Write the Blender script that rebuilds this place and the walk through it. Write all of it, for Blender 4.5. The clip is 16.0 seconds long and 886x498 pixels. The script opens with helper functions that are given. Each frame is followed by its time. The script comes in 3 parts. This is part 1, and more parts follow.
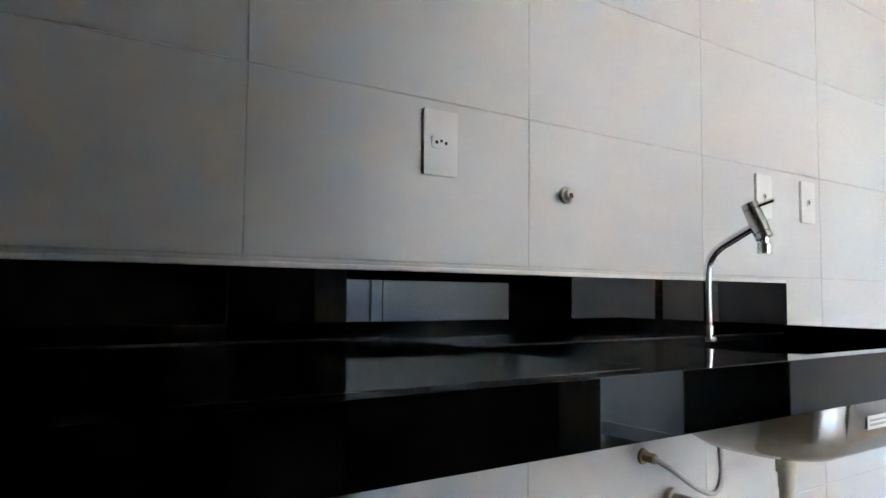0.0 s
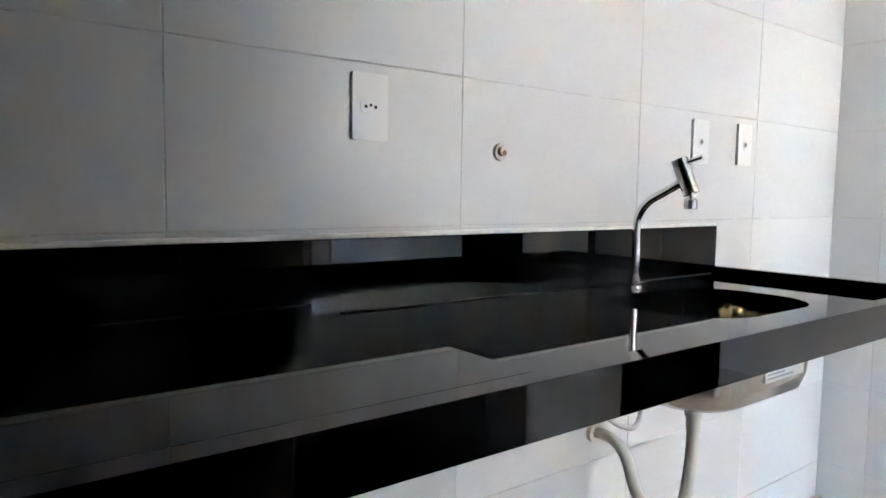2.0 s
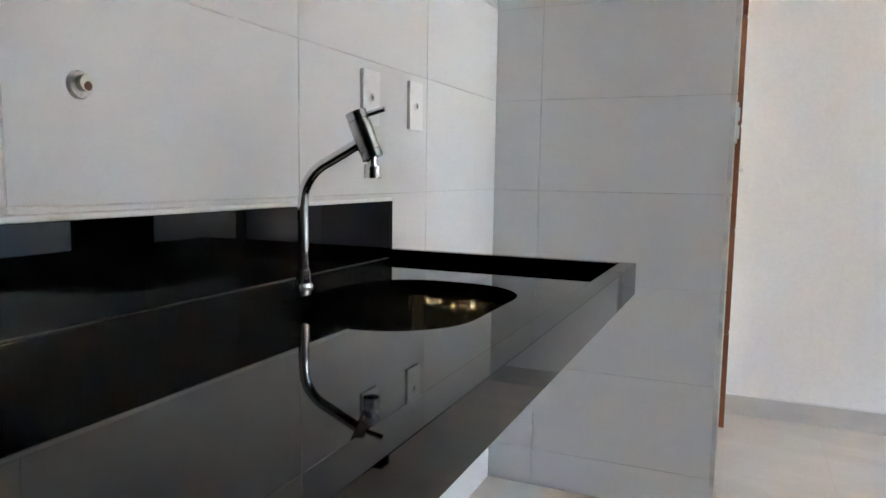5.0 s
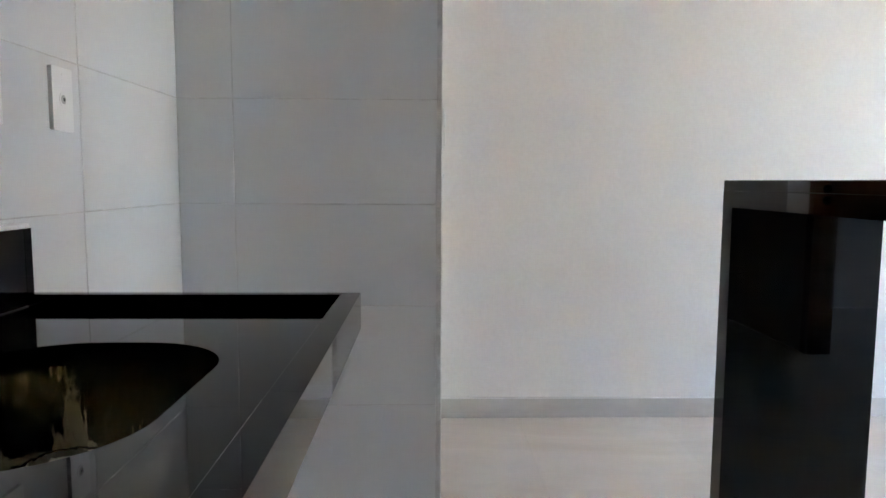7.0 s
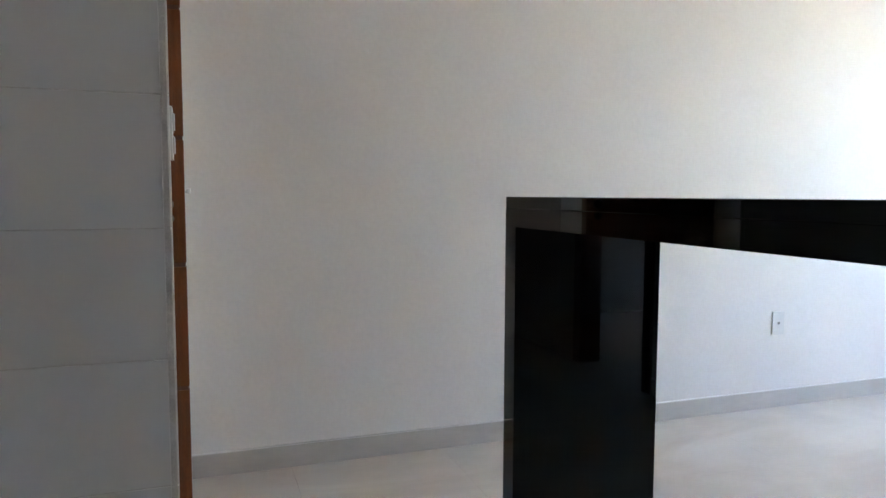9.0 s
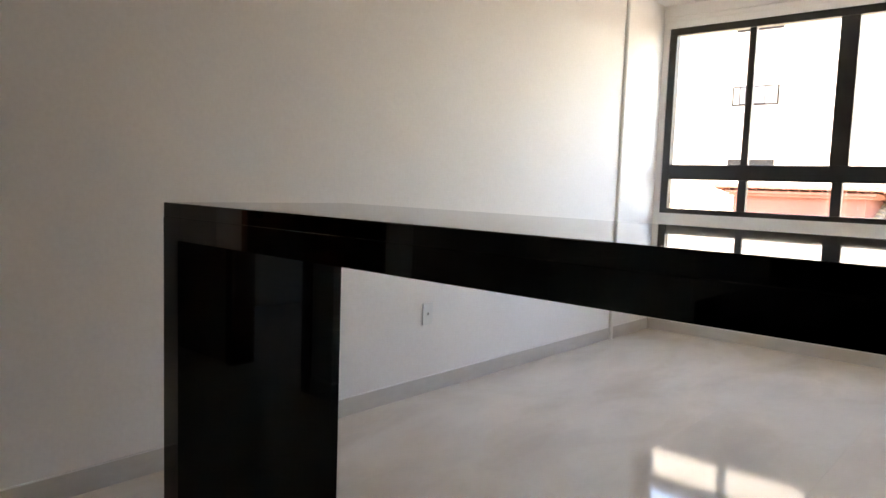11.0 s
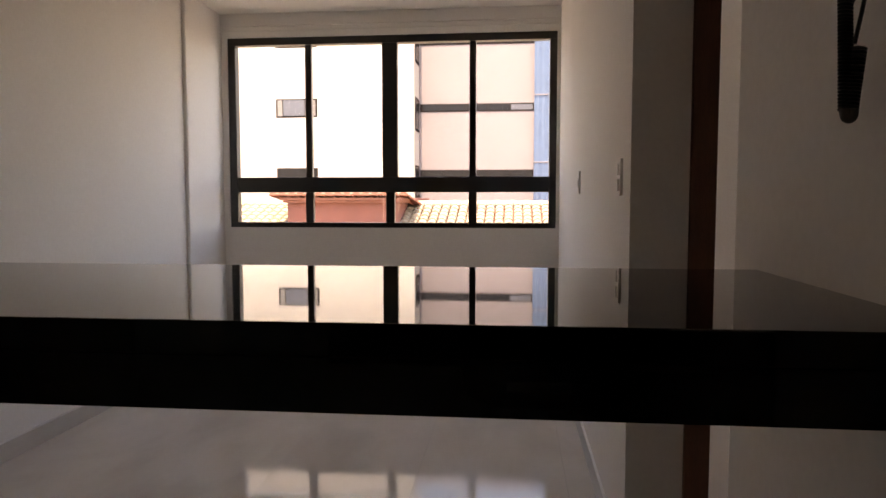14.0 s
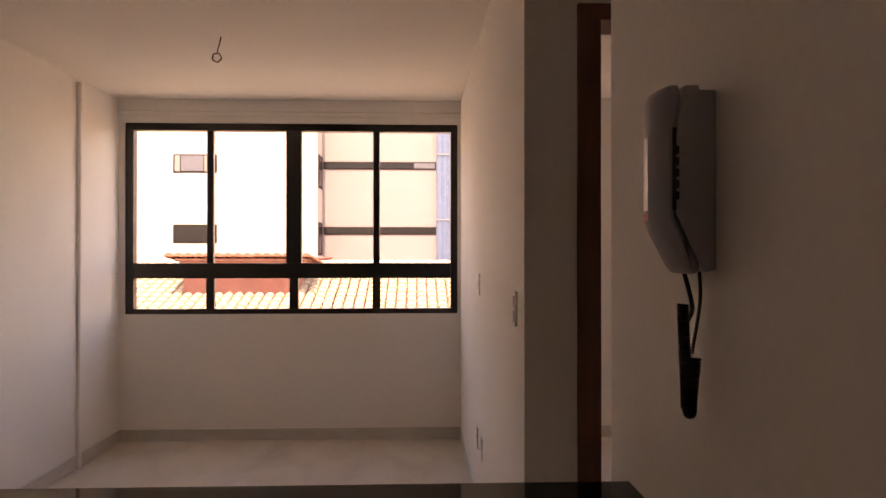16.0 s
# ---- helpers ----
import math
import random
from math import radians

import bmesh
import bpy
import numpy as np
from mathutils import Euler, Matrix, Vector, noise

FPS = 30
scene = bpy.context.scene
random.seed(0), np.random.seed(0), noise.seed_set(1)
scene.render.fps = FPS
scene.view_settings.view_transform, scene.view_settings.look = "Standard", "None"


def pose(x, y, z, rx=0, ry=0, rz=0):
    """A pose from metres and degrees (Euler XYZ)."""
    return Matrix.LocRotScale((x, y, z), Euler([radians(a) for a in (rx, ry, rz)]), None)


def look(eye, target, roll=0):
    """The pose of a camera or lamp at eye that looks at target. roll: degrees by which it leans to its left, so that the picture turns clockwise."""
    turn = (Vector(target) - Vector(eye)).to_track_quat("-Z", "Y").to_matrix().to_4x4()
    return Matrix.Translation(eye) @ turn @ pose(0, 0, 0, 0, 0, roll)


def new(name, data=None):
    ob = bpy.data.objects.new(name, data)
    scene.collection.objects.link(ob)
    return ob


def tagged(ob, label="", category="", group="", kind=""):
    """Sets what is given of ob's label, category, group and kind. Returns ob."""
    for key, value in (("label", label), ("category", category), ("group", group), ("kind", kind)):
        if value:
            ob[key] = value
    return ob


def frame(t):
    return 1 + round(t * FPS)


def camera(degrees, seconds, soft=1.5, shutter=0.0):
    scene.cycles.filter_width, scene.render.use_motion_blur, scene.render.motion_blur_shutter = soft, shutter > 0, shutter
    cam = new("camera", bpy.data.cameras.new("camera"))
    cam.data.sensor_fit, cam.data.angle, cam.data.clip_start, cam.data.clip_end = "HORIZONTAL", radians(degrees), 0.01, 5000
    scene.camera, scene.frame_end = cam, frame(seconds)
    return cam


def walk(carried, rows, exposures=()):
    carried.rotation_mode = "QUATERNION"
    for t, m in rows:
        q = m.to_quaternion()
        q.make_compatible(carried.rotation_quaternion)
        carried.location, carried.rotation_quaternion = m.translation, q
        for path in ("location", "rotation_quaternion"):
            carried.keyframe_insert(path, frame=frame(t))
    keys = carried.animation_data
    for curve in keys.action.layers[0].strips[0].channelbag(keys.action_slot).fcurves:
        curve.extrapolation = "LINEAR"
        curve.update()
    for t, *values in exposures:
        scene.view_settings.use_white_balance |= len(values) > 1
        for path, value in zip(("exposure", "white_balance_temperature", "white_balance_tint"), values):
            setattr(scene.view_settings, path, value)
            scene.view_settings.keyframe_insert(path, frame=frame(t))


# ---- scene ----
cam = camera(65.3, 16.0)
PATH = [
    (0, (-2.696, -1.045, 0.988), (-1.547, 0.587, 1.115), 0.6),
    (0.5, (-2.717, -1.086, 0.978), (-1.649, 0.604, 1.049), 0.5),
    (1, (-2.721, -1.098, 1.001), (-1.684, 0.612, 0.994), 0.7),
    (1.5, (-2.697, -1.106, 1.083), (-1.672, 0.61, 1.028), 0.8),
    (2, (-2.658, -1.107, 1.113), (-1.43, 0.463, 0.946), 0.9),
    (2.5, (-2.617, -1.091, 1.112), (-1.227, 0.329, 0.884), 0.9),
    (3, (-2.58, -1.06, 1.107), (-1.1, 0.263, 0.867), 0.7),
    (3.2, (-2.558, -1.043, 1.112), (-1.047, 0.243, 0.859), 0.8),
    (5.3, (-2.256, -0.752, 1.087), (-0.36, -0.16, 0.856), 0.7),
    (5.5, (-2.234, -0.723, 1.106), (-0.297, -0.291, 0.854), 0.7),
    (6, (-2.166, -0.688, 1.093), (-0.182, -0.578, 0.864), 0.5),
    (6.5, (-2.105, -0.688, 1.096), (-0.116, -0.665, 0.885), 0.4),
    (7, (-2.039, -0.715, 1.111), (-0.05, -0.767, 0.915), 0.3),
    (7.5, (-1.983, -0.768, 1.116), (-0.001, -0.957, 0.943), 0.15),
    (8, (-1.926, -0.82, 1.119), (0.039, -1.16, 0.962), 0.0),
    (8.5, (-1.846, -0.864, 1.125), (0.099, -1.3, 0.968), 0.1),
    (9, (-1.702, -0.831, 1.121), (0.181, -1.487, 0.965), 0.2),
    (9.5, (-1.561, -0.774, 1.141), (0.124, -1.839, 0.978), 0.2),
    (10, (-1.486, -0.786, 1.147), (0.017, -2.095, 0.979), 0.4),
    (10.2, (-1.482, -0.808, 1.16), (-0.031, -2.174, 0.984), 1.0),
    (12.5, (-1.325, -0.936, 1.185), (-0.336, -2.667, 1.021), 0.4),
    (13, (-1.271, -0.959, 1.199), (-0.58, -2.829, 1.034), 0.2),
    (13.5, (-1.247, -1.006, 1.209), (-0.887, -2.967, 1.05), 0.1),
    (14, (-1.229, -1.024, 1.217), (-1.028, -3.009, 1.079), 0.0),
    (14.5, (-1.21, -1.008, 1.243), (-1.08, -3.001, 1.141), -0.0),
    (15, (-1.221, -0.99, 1.336), (-1.187, -2.988, 1.272), -0.1),
    (15.5, (-1.226, -0.952, 1.445), (-1.284, -2.951, 1.418), 0.0),
    (16, (-1.232, -0.933, 1.498), (-1.308, -2.931, 1.507), -0.0),
]
EXPOSURES = [
    (0, 6.85, 6500, 9),
    (1.5, 7.2, 6450, 9),
    (3, 6.75, 6550, 9),
    (5.5, 6.4, 6500, 9),
    (8.5, 5.55, 6550, 9),
    (10, 4.98, 7250, 11),
    (12.5, 3.57, 9300, 22),
    (13.5, 3.07, 9600, 25),
    (14.5, 2.9, 9500, 27),
    (15, 2.95, 10200, 31),
    (16, 3.1, 12400, 41),
]
walk(cam, [(t, look(eye, target, roll)) for t, eye, target, roll in PATH], EXPOSURES)
scene.cycles.max_bounces, scene.cycles.diffuse_bounces = 16, 8

# ---- world, sun, exposure ----
world = bpy.data.worlds.new("world")
scene.world = world
world.use_nodes = True
_nt = world.node_tree
_sky = _nt.nodes.new("ShaderNodeTexSky")
_sky.sky_type = "NISHITA"
_sky.sun_disc = False
_sky.sun_elevation = radians(65)
_sky.sun_rotation = radians(5)
_nt.links.new(_sky.outputs[0], _nt.nodes["Background"].inputs["Color"])
_nt.nodes["Background"].inputs["Strength"].default_value = 0.15
_sun = bpy.data.lights.new("sun", "SUN")
_sun.energy, _sun.angle, _sun.color = 2.2, radians(0.5), (1.0, 0.95, 0.88)
sun = new("sun", _sun)
sun.matrix_world = look((0.03 * 30, 0.38 * 30, 0.92 * 30), (0, 0, 0))


# ---- helpers of the build ----
def part(name, bm, material, parent=None, label=""):
    """Links a bmesh as one mesh object, under parent where one is given."""
    me = bpy.data.meshes.new(name)
    bm.normal_update()
    bm.to_mesh(me)
    bm.free()
    if material:
        me.materials.append(material)
    ob = new(name, me)
    if parent:
        ob.parent = parent
    if label:
        ob["label"] = label
    return ob


def empty(name, loc, label, category, group="", kind=""):
    ob = new(name)
    ob.location = loc
    ob.empty_display_size = 0.1
    return tagged(ob, label, category, group, kind)


def box(bm, a, b, bevel=0.0, seg=2):
    """A box between two corners, with rounded edges."""
    lo, hi = [min(p, q) for p, q in zip(a, b)], [max(p, q) for p, q in zip(a, b)]
    m = Matrix.Translation([(p + q) / 2 for p, q in zip(lo, hi)]) @ Matrix.Diagonal([q - p for p, q in zip(lo, hi)] + [1])
    vs = bmesh.ops.create_cube(bm, size=1.0, matrix=m)["verts"]
    if bevel:
        es = list({e for v in vs for e in v.link_edges})
        bmesh.ops.bevel(bm, geom=es, offset=bevel, segments=seg, affect="EDGES", profile=0.5)
    return bm


def boxes(*items, bevel=0.0):
    bm = bmesh.new()
    for a, b in items:
        box(bm, a, b, bevel)
    return bm


def cyl(bm, a, b, r, r2=None, n=24, cap=True):
    """A cylinder or cone from a to b."""
    a, b = Vector(a), Vector(b)
    q = (b - a).to_track_quat("Z", "Y").to_matrix().to_4x4()
    m = Matrix.Translation((a + b) / 2) @ q
    bmesh.ops.create_cone(bm, cap_ends=cap, segments=n, radius1=r, radius2=r if r2 is None else r2, depth=(b - a).length, matrix=m)
    return bm


def smooth(ob, angle=40):
    for p in ob.data.polygons:
        p.use_smooth = True
    ob.data.set_sharp_from_angle(angle=radians(angle))
    return ob


def spline(pts, n=10):
    """Points along a smooth curve through the given ones."""
    P = [Vector(p) for p in pts]
    out = []
    for i in range(len(P) - 1):
        p0, p1, p2, p3 = P[max(i - 1, 0)], P[i], P[i + 1], P[min(i + 2, len(P) - 1)]
        for k in range(n):
            t = k / n
            out.append(0.5 * ((2 * p1) + (p2 - p0) * t + (2 * p0 - 5 * p1 + 4 * p2 - p3) * t * t + (3 * p1 - p0 - 3 * p2 + p3) * t ** 3))
    return out + [P[-1]]


def tube(bm, pts, radius, n=12, ripple=None):
    """A tube along points; ripple(i) scales the radius of ring i."""
    rings = []
    up = Vector((0.13, 0.31, 0.94)).normalized()
    side = None
    for i, p in enumerate(pts):
        d = (pts[min(i + 1, len(pts) - 1)] - pts[max(i - 1, 0)]).normalized()
        if side is None:
            side = d.cross(up).normalized()
        side = (side - d * side.dot(d)).normalized()
        w = d.cross(side)
        r = radius * (ripple(i) if ripple else 1)
        rings.append([bm.verts.new(p + (side * math.cos(a) + w * math.sin(a)) * r) for a in [2 * math.pi * k / n for k in range(n)]])
    for A, B in zip(rings, rings[1:]):
        for k in range(n):
            bm.faces.new((A[k], A[(k + 1) % n], B[(k + 1) % n], B[k]))
    bm.faces.new(list(reversed(rings[0])))
    bm.faces.new(rings[-1])
    bmesh.ops.recalc_face_normals(bm, faces=bm.faces[:])
    return bm


# ---- materials ----
def mat(name, color, rough=0.5, metal=0.0, vary=0.06, scale=3.0, grain=0.0, grain_scale=300.0, bump=0.0, bump_scale=120.0, random_tint=0.0,
        rough_vary=0.0, coat=0.0, stretch=(1, 1, 1), specular=0.5, dirt=None):
    """A surface with broad variation, fine grain, relief and, for repeated pieces, a tint of each one's own."""
    m = bpy.data.materials.new(name)
    m.use_nodes = True
    nt = m.node_tree
    N, L = nt.nodes, nt.links
    b = N["Principled BSDF"]
    tc = N.new("ShaderNodeTexCoord")
    mp = N.new("ShaderNodeMapping")
    mp.inputs["Scale"].default_value = stretch
    geo = N.new("ShaderNodeNewGeometry")
    L.new(geo.outputs["Position"], mp.inputs["Vector"])
    n1 = N.new("ShaderNodeTexNoise")
    n1.inputs["Scale"].default_value, n1.inputs["Detail"].default_value, n1.inputs["Roughness"].default_value = scale, 6, 0.6
    L.new(mp.outputs[0], n1.inputs["Vector"])
    mr = N.new("ShaderNodeMapRange")
    mr.inputs["From Min"].default_value, mr.inputs["From Max"].default_value = 0.3, 0.7
    mr.inputs["To Min"].default_value, mr.inputs["To Max"].default_value = 1 - vary, 1 + vary
    L.new(n1.outputs["Fac"], mr.inputs["Value"])
    value = mr.outputs[0]

    def times(a, b_):
        q = N.new("ShaderNodeMath")
        q.operation = "MULTIPLY"
        L.new(a, q.inputs[0])
        L.new(b_, q.inputs[1])
        return q.outputs[0]

    if grain:
        n2 = N.new("ShaderNodeTexNoise")
        n2.inputs["Scale"].default_value, n2.inputs["Detail"].default_value = grain_scale, 2
        L.new(mp.outputs[0], n2.inputs["Vector"])
        m2 = N.new("ShaderNodeMapRange")
        m2.inputs["From Min"].default_value, m2.inputs["From Max"].default_value = 0.35, 0.65
        m2.inputs["To Min"].default_value, m2.inputs["To Max"].default_value = 1 - grain, 1 + grain
        L.new(n2.outputs["Fac"], m2.inputs["Value"])
        value = times(value, m2.outputs[0])
    if random_tint:
        oi = N.new("ShaderNodeObjectInfo")
        m3 = N.new("ShaderNodeMapRange")
        m3.inputs["To Min"].default_value, m3.inputs["To Max"].default_value = 1 - random_tint, 1 + random_tint
        L.new(oi.outputs["Random"], m3.inputs["Value"])
        value = times(value, m3.outputs[0])
    vm = N.new("ShaderNodeVectorMath")
    vm.operation = "SCALE"
    vm.inputs[0].default_value = color
    L.new(value, vm.inputs["Scale"])
    out = vm.outputs[0]
    if dirt:
        dcol, dscale, lo, hi, amount = dirt
        n4 = N.new("ShaderNodeTexNoise")
        n4.inputs["Scale"].default_value, n4.inputs["Detail"].default_value = dscale, 8
        n4.inputs["Distortion"].default_value = 1.2
        L.new(mp.outputs[0], n4.inputs["Vector"])
        m4 = N.new("ShaderNodeMapRange")
        m4.inputs["From Min"].default_value, m4.inputs["From Max"].default_value = lo, hi
        m4.inputs["To Min"].default_value, m4.inputs["To Max"].default_value = 0, amount
        L.new(n4.outputs["Fac"], m4.inputs["Value"])
        mx = N.new("ShaderNodeMix")
        mx.data_type = "RGBA"
        L.new(m4.outputs[0], mx.inputs["Factor"])
        L.new(out, mx.inputs["A"])
        mx.inputs["B"].default_value = (*dcol, 1)
        out = mx.outputs["Result"]
    L.new(out, b.inputs["Base Color"])
    b.inputs["Roughness"].default_value, b.inputs["Metallic"].default_value = rough, metal
    b.inputs["Specular IOR Level"].default_value = specular
    b.inputs["Coat Weight"].default_value = coat
    if rough_vary:
        m5 = N.new("ShaderNodeMapRange")
        m5.inputs["From Min"].default_value, m5.inputs["From Max"].default_value = 0.3, 0.7
        m5.inputs["To Min"].default_value, m5.inputs["To Max"].default_value = max(rough - rough_vary, 0.0), rough + rough_vary
        L.new(n1.outputs["Fac"], m5.inputs["Value"])
        L.new(m5.outputs[0], b.inputs["Roughness"])
    if bump:
        n3 = N.new("ShaderNodeTexNoise")
        n3.inputs["Scale"].default_value, n3.inputs["Detail"].default_value = bump_scale, 4
        L.new(mp.outputs[0], n3.inputs["Vector"])
        bp = N.new("ShaderNodeBump")
        bp.inputs["Strength"].default_value, bp.inputs["Distance"].default_value = 1.0, bump
        L.new(n3.outputs["Fac"], bp.inputs["Height"])
        L.new(bp.outputs[0], b.inputs["Normal"])
    return m


# Grey picked for the unseen laundry walls to hold down kitchen bounce light.
UNSEEN_GREY = mat("bounce_cutting_grey_render", (0.33, 0.32, 0.30), 0.9, vary=0.1, scale=1.5, grain=0.06, grain_scale=80, bump=0.001, bump_scale=60)
PAINT = mat("white_wall_paint", (0.81, 0.79, 0.76), 0.75, vary=0.025, scale=1.2, grain=0.015, grain_scale=60, bump=0.0006, bump_scale=70)
CEIL = mat("white_ceiling_paint", (0.78, 0.76, 0.73), 0.85, vary=0.03, scale=0.9, grain=0.01, grain_scale=50, bump=0.0005, bump_scale=60)
WALL_TILE = mat("satin_white_wall_tile", (0.61, 0.61, 0.60), 0.32, vary=0.012, scale=2.0, bump=0.00015, bump_scale=18, random_tint=0.012, rough_vary=0.04)
GROUT = mat("grey_grout", (0.56, 0.55, 0.53), 0.9, vary=0.2, scale=14, grain=0.1, grain_scale=400, bump=0.0004, bump_scale=500)
FLOOR_TILE = mat("polished_porcelain", (0.66, 0.605, 0.535), 0.075, vary=0.10, scale=1.6, stretch=(1.0, 0.45, 1.0), random_tint=0.008, rough_vary=0.04,
                 bump=0.00008, bump_scale=10, dirt=((0.41, 0.335, 0.255), 2.0, 0.46, 0.70, 0.32), specular=0.33)
FLOOR_GROUT = mat("beige_grout", (0.57, 0.515, 0.45), 0.85, vary=0.1, scale=8)
SKIRT = mat("grey_porcelain_skirting", (0.55, 0.525, 0.485), 0.35, vary=0.08, scale=4, stretch=(1, 1, 3), rough_vary=0.05)
GRANITE = mat("polished_black_granite", (0.0018, 0.0016, 0.0018), 0.025, vary=0.2, scale=12, grain=0.12, grain_scale=260, rough_vary=0.006, specular=0.20)
BLACK_ALU = mat("black_aluminium", (0.012, 0.011, 0.011), 0.38, vary=0.15, scale=12, bump=0.00005, bump_scale=300)
PLASTIC = mat("white_plastic", (0.73, 0.73, 0.71), 0.35, vary=0.02, scale=20, bump=0.00004, bump_scale=200)
RECESS = mat("shaded_plastic", (0.36, 0.37, 0.34), 0.5, vary=0.05)
DARK = mat("dark_socket", (0.03, 0.03, 0.03), 0.6, vary=0.1)
CHROME = mat("chrome", (0.74, 0.74, 0.75), 0.15, 1.0, vary=0.03, scale=30, rough_vary=0.03)
STEEL = mat("brushed_stainless_steel", (0.40, 0.385, 0.36), 0.14, 1.0, vary=0.02, scale=20, stretch=(1, 3, 3), rough_vary=0.015)
POLISHED = mat("polished_stainless_steel", (0.32, 0.285, 0.22), 0.05, 1.0, vary=0.03, scale=20, stretch=(3, 3, 1.2), rough_vary=0.02, bump=0.007, bump_scale=4)
SATIN_CHROME = mat("satin_chrome", (0.52, 0.52, 0.52), 0.24, 1.0, vary=0.03, scale=30, rough_vary=0.04)
PVC = mat("white_pvc", (0.62, 0.60, 0.52), 0.45, vary=0.05, scale=10)
HOSE = mat("braided_steel_hose", (0.45, 0.45, 0.45), 0.35, 0.8, vary=0.1, scale=60, grain=0.3, grain_scale=900, bump=0.0004, bump_scale=900)
RUBBER = mat("black_cord", (0.010, 0.010, 0.010), 0.35, vary=0.1, scale=30)
PHONE = mat("grey_white_phone_plastic", (0.38, 0.38, 0.41), 0.4, vary=0.03, scale=15, bump=0.00008, bump_scale=500)
WOOD = mat("reddish_brown_wood", (0.23, 0.085, 0.035), 0.6, specular=0.2, vary=0.18, scale=6, stretch=(9, 9, 0.7), grain=0.12, grain_scale=90, bump=0.0002, bump_scale=80)
DARK_WOOD = mat("dark_brown_wood_frame", (0.16, 0.062, 0.035), 0.45, vary=0.2, scale=6, stretch=(9, 9, 0.7), grain=0.12, grain_scale=90, bump=0.0002, bump_scale=80)
SEAM = mat("grey_joint", (0.02, 0.019, 0.02), 0.6, vary=0.3, scale=25)
CAULK = mat("white_caulk", (0.78, 0.77, 0.75), 0.5, vary=0.05, scale=20)

# ---- the large structure ----
H, LOW = 2.752, 2.712
XL, XR, YW = 1.129, -1.587, -6.505
YE, YC = -0.762, -2.183
YD = -3.204


def structure(name, bm, material, label, category):
    return tagged(part(name, bm, material), label, category, kind="structure")


structure("wall_sink", boxes(((-4.35, 0.0014, 0), (0.12, 0.16, H))), GROUT, "kitchen wall behind the counter, clad in white tiles", "wall")
structure("wall_end", boxes(((0.0014, YE, 0), (0.12, 0.008, H))), GROUT, "short tiled kitchen wall beside the entrance", "wall")
structure("wall_entrance", boxes(((0.12, 0.04, 0), (0.924, 0.16, H)), ((0.924, YE, 0), (XL, 0.16, H))), PAINT,
          "white plastered walls of the entrance recess", "wall")
structure("wall_living_long", boxes(((XL, YW - 0.15, 0), (XL + 0.15, 0.16, H))), PAINT, "long white plastered living room wall", "wall")
WX0, WX1, WZ0, WZ1 = -1.561, 1.080, 1.004, 2.527
BX0, BX1 = -4.15, -3.15
structure("wall_window", boxes(((WX1, YW - 0.15, 0), (XL, YW, H)), ((WX0, YW - 0.15, 0), (WX1, YW, WZ0)), ((WX0, YW - 0.15, WZ1), (WX1, YW, H)),
                               ((BX1, YW - 0.15, 0), (WX0, YW, H)), ((BX0, YW - 0.15, 0), (BX1, YW, 1.0)), ((BX0, YW - 0.15, 2.5), (BX1, YW, H)),
                               ((-4.35, YW - 0.15, 0), (BX0, YW, H))), PAINT, "white plastered outer wall with wide window opening", "wall")
structure("wall_living_short", boxes(((XR - 0.14, YW, 0), (XR, YD, H))), PAINT, "white plastered wall of the living room with switches", "wall")
DX0, DX1, DZ = -2.62, -1.763, 2.322
structure("wall_bedroom", boxes(((DX1, YD - 0.14, 0), (XR - 0.14, YD, H)), ((-4.2, YD - 0.14, 0), (DX0, YD, H)), ((DX0, YD - 0.14, DZ), (DX1, YD, H))), PAINT,
          "white plastered corridor wall with a bedroom doorway", "wall")
structure("wall_intercom", boxes(((XR - 0.12, YC, 0), (XR, -1.155, H))), PAINT, "white plastered wall end that carries the intercom", "wall")
# Both laundry walls stay out of view; their grey only steers bounce.
structure("wall_corridor", boxes(((-4.2, YC, 0), (XR - 0.12, YC + 0.12, H))), UNSEEN_GREY, "unseen wall between corridor and laundry end, grey to limit bounce light", "wall")
structure("wall_kitchen_west", boxes(((-4.35, YC + 0.12, 0), (-4.2, 0.008, H))), UNSEEN_GREY, "unseen wall closing the laundry end, grey to limit bounce light", "wall")
structure("wall_outer_west", boxes(((-4.35, YW, 0), (-4.2, YC + 0.12, H))), PAINT, "white plastered outer wall", "wall")
structure("ceiling", boxes(((-4.35, YW - 0.15, H), (XL + 0.15, 0.16, H + 0.12))), CEIL, "flat white painted ceiling", "ceiling")
structure("ceiling", boxes(((XR + 0.001, YW + 0.001, LOW), (XL - 0.001, -2.2, H - 0.001))), CEIL, "lowered white plaster ceiling of the living room", "ceiling")
floor = structure("floor", boxes(((-4.35, YW - 0.15, -0.12), (XL + 0.15, 0.16, -0.004))), FLOOR_GROUT, "polished beige porcelain tile floor", "floor")

# skirting
SK = 0.092


def skirting(a, b):
    ob = structure("baseboard", boxes((a, b), bevel=0.002), SKIRT, "grey porcelain skirting along the wall", "baseboard")
    part("caulk_line", boxes(((a[0], a[1], SK + 0.0003), (b[0], b[1], SK + 0.0042))), CAULK, ob, "white caulk along the top")
    return ob


skirting((XL - 0.010, YW, 0), (XL, YE, SK))
skirting((XR, YW, 0), (XL - 0.010, YW + 0.010, SK))
skirting((XR, YW + 0.010, 0), (XR + 0.010, YD + 0.010, SK))
skirting((DX1 + 0.002, YD, 0), (XR, YD + 0.010, SK))
skirting((0.924, YE - 0.010, 0), (XL - 0.010, YE, SK))
skirting((XR, YC, 0), (XR + 0.010, -1.155, SK))
skirting((-4.2, YW, 0), (XR - 0.14, YW + 0.010, SK))

